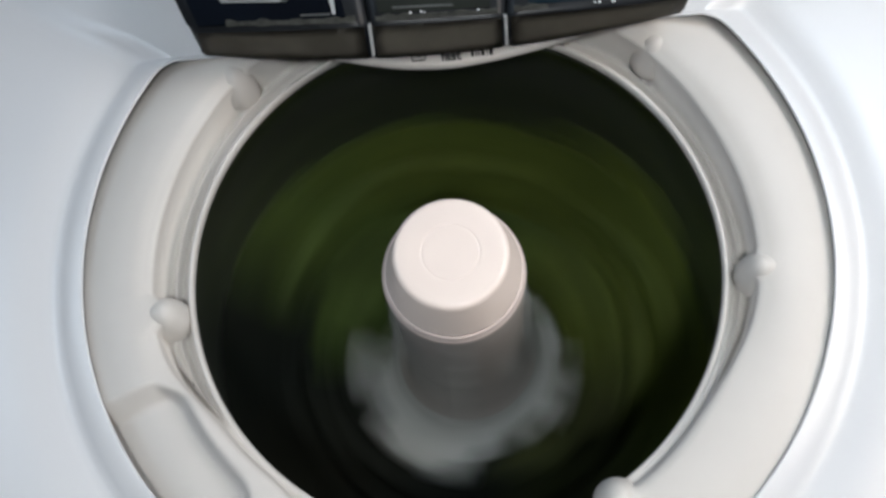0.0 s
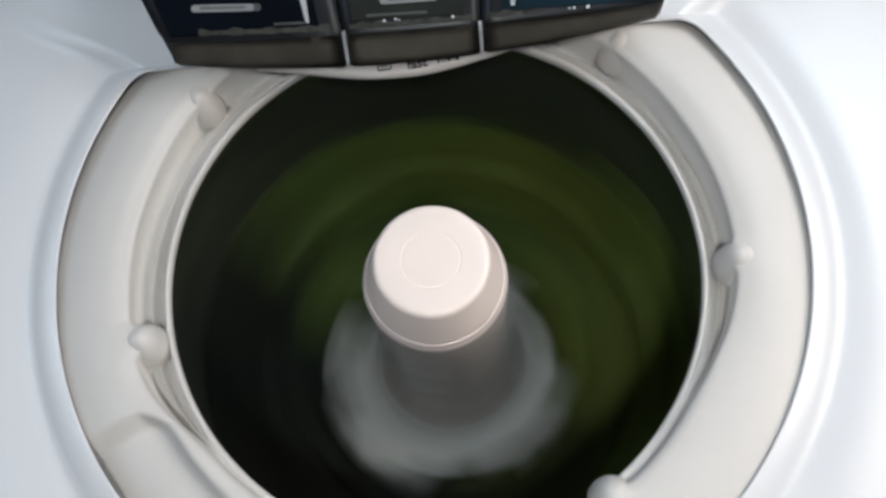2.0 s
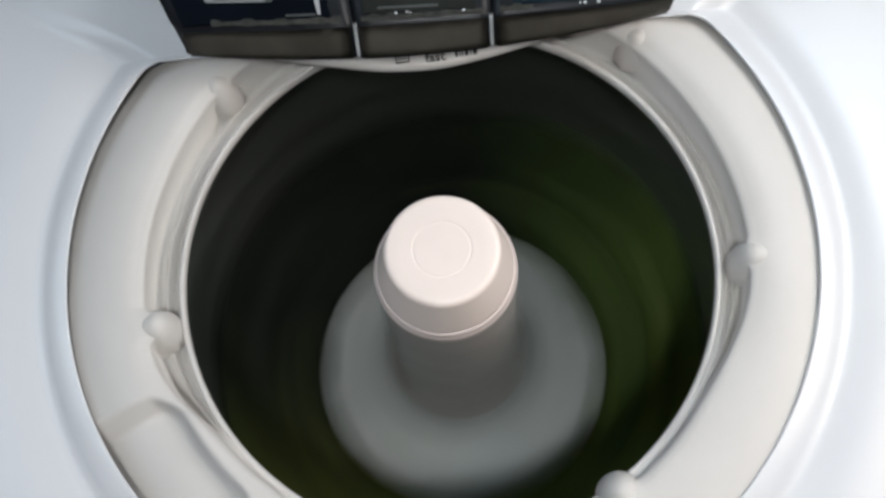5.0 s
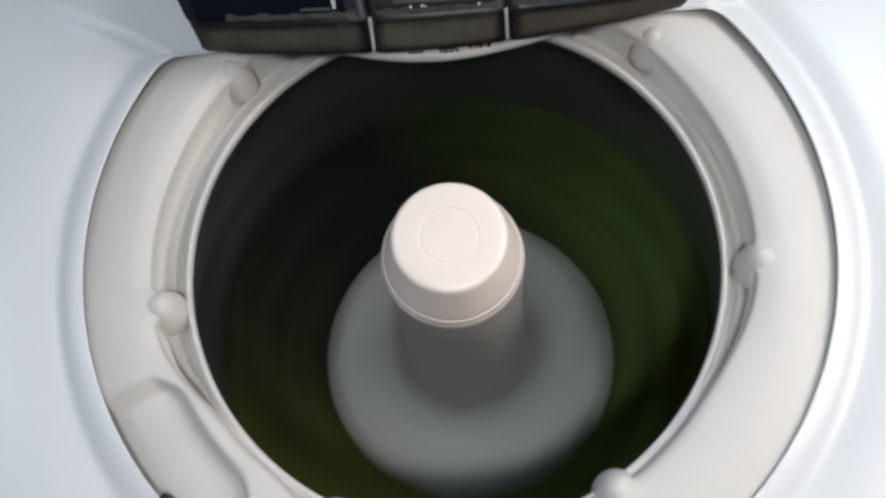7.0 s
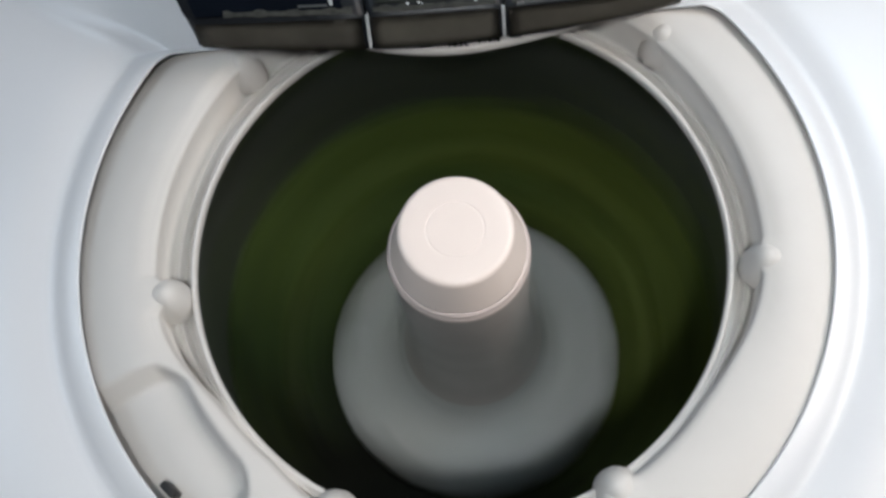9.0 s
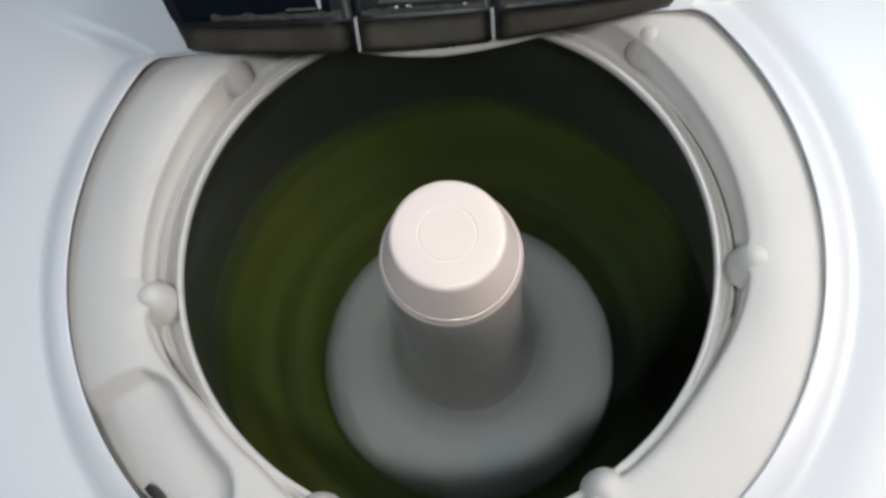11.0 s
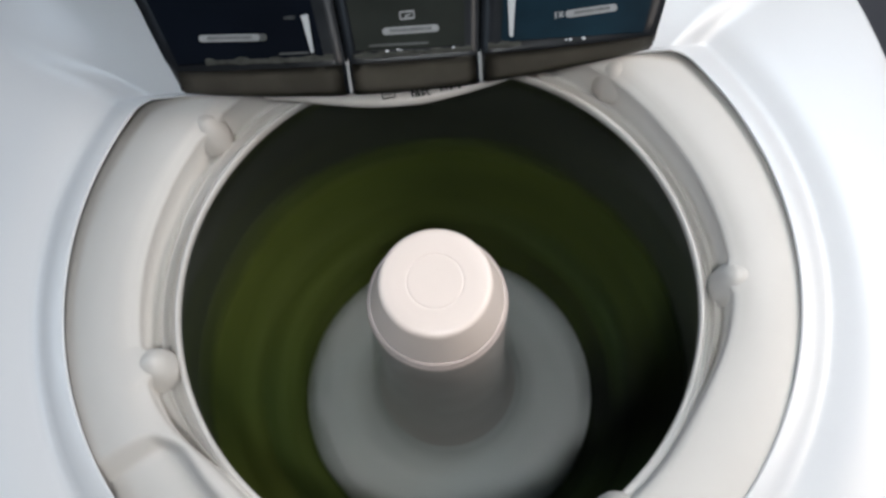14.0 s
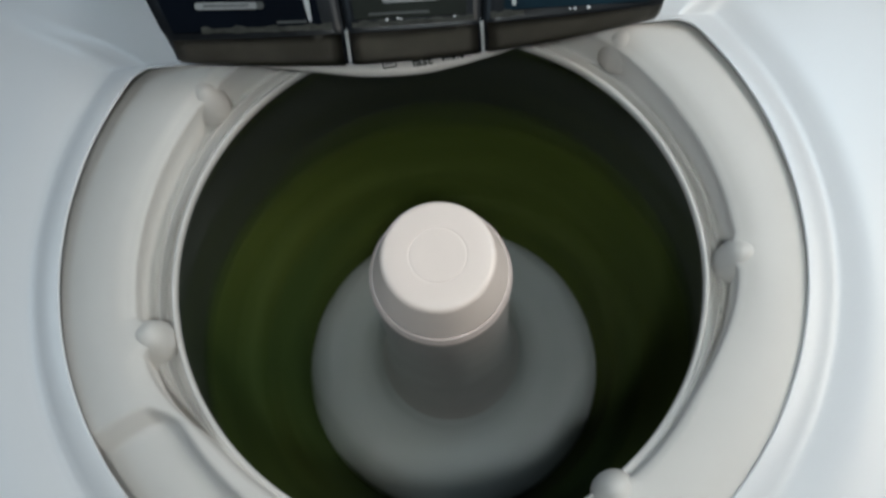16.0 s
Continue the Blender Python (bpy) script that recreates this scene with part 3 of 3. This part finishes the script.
def roll_of_cloth(name, parent, a0, a1, r0, r1, wide, mat, seed, lift=0.0, inner=False):
    """A twisted, wet sleeve, leg or hem that lies on its garment along an arc of the basket."""
    n, m, rows = max(14, int(abs(a1 - a0) / 2.2)), 12, []
    for i in range(n + 1):
        u = i / n
        a = radians(a0 + (a1 - a0) * u)
        r = r0 + (r1 - r0) * u + 0.006 * noise.noise((u * 6 + seed, 0.4, seed))
        z = (-0.304 - 0.45 * (r - 0.09) + 0.012 if inner else heap_z(r)) + lift + 0.006 * noise.noise((u * 4, seed, 2.0))
        end = max(0.12, min(1.0, 6 * u, 6 * (1 - u))) ** 0.5
        ring = []
        for k in range(m):
            b = 2 * pi * k / m
            q = end * (1 + 0.30 * noise.noise((u * 9 + seed, cos(b + 5 * u) * 1.3, sin(b + 5 * u) * 1.3)))
            rr = min(WALL_R - 0.002, r + wide * q * cos(b))
            ring.append((rr * cos(a), rr * sin(a), z + 0.55 * wide * q * sin(b)))
        rows.append(ring)
    bm, vs = grid_skin(rows, True)
    bm.faces.new(vs[0])
    bm.faces.new(vs[-1])
    return part(name, bm, mat, parent)


def rolls(ob, name, pieces, mat, seed, inner=False):
    for k, (a0, a1, r0, r1, wide, lift) in enumerate(pieces):
        roll_of_cloth(name, ob, a0, a1, r0, r1, wide, mat, seed + 1.7 * k, lift, inner)
    return ob


OUTER = [
    rolls(garment("shirt", "wet olive green cotton shirt pressed to the basket wall", -15, 75, 0.150, WALL_R, OLIVE, 1.3, 0.002),
          "sleeve", ((-8, 44, 0.176, 0.192, 0.015, 0.004), (22, 70, 0.214, 0.200, 0.014, 0.006)), OLIVE, 2.1),
    rolls(garment("shirt", "wet olive green cotton shirt pressed to the basket wall", 60, 140, 0.152, WALL_R, OLIVE, 4.9, -0.004),
          "sleeve", ((66, 112, 0.186, 0.170, 0.015, 0.004), (88, 134, 0.204, 0.216, 0.014, 0.006)), OLIVE, 5.3),
    rolls(garment("trousers", "wet dark green trousers crumpled round the agitator", 125, 182, 0.150, WALL_R, GREEN, 7.7, 0.000),
          "trouser_leg", ((130, 176, 0.172, 0.184, 0.017, 0.004), (136, 178, 0.216, 0.204, 0.016, 0.006)), GREEN, 8.9),
    rolls(garment("sweater", "wet near-black sweater crumpled against the basket wall", 170, 222, 0.151, WALL_R, BLACK, 11.2, -0.003),
          "sleeve", ((174, 218, 0.178, 0.200, 0.015, 0.005),), BLACK, 12.6),
    rolls(garment("jacket", "wet black jacket crumpled against the basket wall", 212, 282, 0.150, WALL_R, BLACK, 15.4, 0.003),
          "sleeve", ((214, 258, 0.200, 0.178, 0.018, 0.005), (236, 278, 0.188, 0.212, 0.017, 0.006)), BLACK, 16.2),
    rolls(garment("trousers", "wet black trousers crumpled against the basket wall", 274, 326, 0.152, WALL_R, BLACK, 18.1, -0.002),
          "trouser_leg", ((278, 322, 0.176, 0.190, 0.016, 0.005), (282, 324, 0.214, 0.206, 0.016, 0.006)), BLACK, 19.4),
    rolls(garment("trousers", "wet brown-green trousers crumpled round the agitator", 314, 354, 0.150, WALL_R, BROWN, 21.6, 0.001),
          "trouser_leg", ((320, 350, 0.186, 0.200, 0.014, 0.005),), BROWN, 22.8)]
# shirts put under the black sweater and the black trousers; they rise as those sink, to fit how much black the camera
# sees
UNDER = [
    rolls(garment("shirt", "wet olive green cotton shirt lying under a black sweater", 168, 222, 0.152, WALL_R, GREEN, 51.2, -0.004),
          "sleeve", ((174, 208, 0.182, 0.200, 0.014, 0.002),), OLIVE, 52.0),
    rolls(garment("shirt", "wet olive green cotton shirt lying under black trousers", 272, 328, 0.152, WALL_R, OLIVE, 57.4, -0.004),
          "sleeve", ((280, 320, 0.184, 0.200, 0.014, 0.002),), GREEN, 58.0)]
SINKING = [OUTER[3], OUTER[5]]
INNER = [
    (rolls(garment("towel", "wet olive green towel lying on the agitator skirt", 10, 88, 0.098, 0.176, OLIVE, 31.0, inner=True),
           "hem", ((20, 76, 0.150, 0.140, 0.010, 0.010),), OLIVE, 31.5, True), 49),
    (rolls(garment("towel", "wet dark green towel lying on the agitator skirt", 78, 150, 0.104, 0.176, GREEN, 33.7, inner=True),
           "hem", ((88, 140, 0.138, 0.150, 0.010, 0.010),), GREEN, 34.2, True), 114),
    (rolls(garment("towel", "wet dark green towel lying on the agitator skirt", 142, 196, 0.096, 0.176, GREEN, 36.1, inner=True),
           "hem", ((150, 190, 0.142, 0.152, 0.010, 0.010),), GREEN, 36.9, True), 169),
    (rolls(garment("towel", "wet black towel lying on the agitator skirt", 188, 312, 0.116, 0.178, BLACK, 39.3, inner=True),
           "hem", ((200, 300, 0.146, 0.156, 0.011, 0.010),), BLACK, 40.0, True), 250),
    (rolls(garment("towel", "wet brown-green towel lying on the agitator skirt", 304, 372, 0.104, 0.176, BROWN, 42.8, inner=True),
           "hem", ((312, 364, 0.140, 0.150, 0.010, 0.010),), BROWN, 43.3, True), 338)]

# ---- motion ----
# the tub sways on its springs: seconds, x, y, twist in degrees
SWAY = [
    (0.0, 0.0001, -0.0133, 0.78), (0.5, 0.0015, -0.0072, -0.14), (1.0, 0.0057, -0.0146, 2.94), (1.5, 0.0023, -0.0073, 3.98),
    (2.0, 0.0009, -0.0127, 3.69), (2.5, 0.0037, -0.0133, 3.44), (3.0, 0.0045, -0.0126, 3.54), (3.5, 0.0027, -0.0094, 3.32),
    (4.0, 0.0052, -0.0118, 3.48), (6.5, 0.0014, -0.0144, 1.55), (7.0, -0.0021, -0.0108, 0.77), (7.5, 0.0050, -0.0120, 0.0),
    (8.0, 0.0005, -0.0098, 0.13), (8.5, 0.0049, -0.0094, -0.20), (11.0, 0.0026, -0.0069, -0.24), (11.5, 0.0027, -0.0087, -0.40),
    (12.0, 0.0042, -0.0088, -0.24), (12.5, 0.0037, -0.0097, -0.09), (13.0, 0.0032, -0.0087, -0.03), (13.5, 0.0062, -0.0107, 3.20),
    (14.0, 0.0039, -0.0128, 4.05), (14.5, 0.0039, -0.0081, 3.37), (15.0, -0.0009, -0.0082, 3.20), (15.5, 0.0038, -0.0073, 3.12),
    (16.0, 0.0039, -0.0124, 3.78)]
# the basket and the agitator swing a little further than the tub ring
SWING = [
    (0.0, -0.0011, -0.0164), (0.5, 0.0019, -0.0078), (1.0, 0.0051, -0.0171), (1.5, 0.0018, -0.0089), (2.0, 0.0013, -0.0154),
    (2.5, 0.0031, -0.0173), (3.0, 0.0050, -0.0162), (3.5, 0.0025, -0.0109), (4.0, 0.0046, -0.0128), (6.5, 0.0016, -0.0152),
    (7.0, -0.0026, -0.0074), (7.5, 0.0064, -0.0106), (8.0, -0.0026, -0.0072), (8.5, 0.0046, -0.0057), (11.0, 0.0069, -0.0062),
    (11.5, 0.0048, -0.0066), (12.0, 0.0046, -0.0086), (12.5, 0.0060, -0.0092), (13.0, 0.0058, -0.0086), (13.5, 0.0059, -0.0112),
    (14.0, 0.0030, -0.0145), (14.5, 0.0031, -0.0047), (15.0, 0.0033, -0.0040), (15.5, 0.0052, -0.0035), (16.0, 0.0052, -0.0143)]
# direction in which the black part of the wash points at each half second
DARK = [
    (0.0, 240), (0.5, 60), (1.0, 0), (1.5, 90), (2.0, 225), (2.5, 240), (3.0, 262), (3.5, 155), (4.0, 45), (6.5, 262), (7.0, 120),
    (7.5, 25), (8.0, 150), (8.5, 15), (11.0, 0), (11.5, 30), (12.0, 55), (12.5, 45), (13.0, 50), (13.5, 30), (14.0, -5), (14.5, 40),
    (15.0, 100), (15.5, 40), (16.0, 285)]
# turning speed of the basket, degrees a second, clockwise
SPEED = [(0.0, 1030), (2.0, 1030), (3.0, 1400), (4.0, 1780), (6.5, 2400), (11.0, 2450), (11.2, 2250), (16.0, 2250)]


def between(table, t):
    for a, b in zip(table, table[1:]):
        if t <= b[0]:
            k = (t - a[0]) / (b[0] - a[0])
            return [p + (q - p) * k for p, q in zip(a[1:], b[1:])]
    return list(table[-1][1:])


def turns():
    """Clockwise turn of the basket: it speeds up from about 2.9 to 6.7 turns a second."""
    total = DARK[0][1] - 262.0
    rows = [(0.0, total)]
    for (t0, a0), (t1, a1) in zip(DARK, DARK[1:]):
        want = -between(SPEED, (t0 + t1) / 2)[0] * (t1 - t0)
        total += (a1 - a0) + 360 * round((want - (a1 - a0)) / 360)
        rows.append((t1, total))
    return rows


def motions():
    spin = turns()
    times = [i / FPS for i in range(16 * FPS + 1)]
    slide = [(0.0, 0.0), (1.5, 0.006), (2.5, 0.014), (3.0, 0.022), (4.0, 0.038), (5.0, 0.052), (6.3, 0.060), (16.0, 0.060)]
    sway, turn, out = [], [], []
    for t in times:
        x, y = between(SWING, t)
        sway.append(Matrix.Translation((x, y, 0)))
        turn.append(Matrix.Rotation(radians(between(spin, t)[0]), 4, "Z"))
        out.append(between(slide, t)[0])
    walk(cover, [(t, pose(x, y, H, 0, 0, w)) for t, x, y, w in SWAY])
    for ob in (drum, beater):
        walk(ob, [(t, UP @ s @ q) for t, s, q in zip(times, sway, turn)])
    for ob in OUTER + UNDER:
        drop = [0.0] * len(times)
        if ob in SINKING:
            t0, t1 = ((4.0, 6.3), (8.6, 10.9))[SINKING.index(ob)]
            drop = [-0.060 * smooth(t0, t1, t) for t in times]
        elif ob in UNDER:
            t0, t1 = ((4.0, 6.3), (8.6, 10.9))[UNDER.index(ob)]
            drop = [-0.050 * (1 - smooth(t0, t1, t)) for t in times]
        walk(ob, [(t, s @ q @ pose(0, 0, z)) for t, s, q, z in zip(times, sway, turn, drop)])
    for ob, deg in INNER:
        a = radians(deg)
        walk(ob, [(t, s @ q @ Matrix.Translation((k * cos(a), k * sin(a), k * -0.15))) for t, s, q, k in zip(times, sway, turn, out)])


motions()
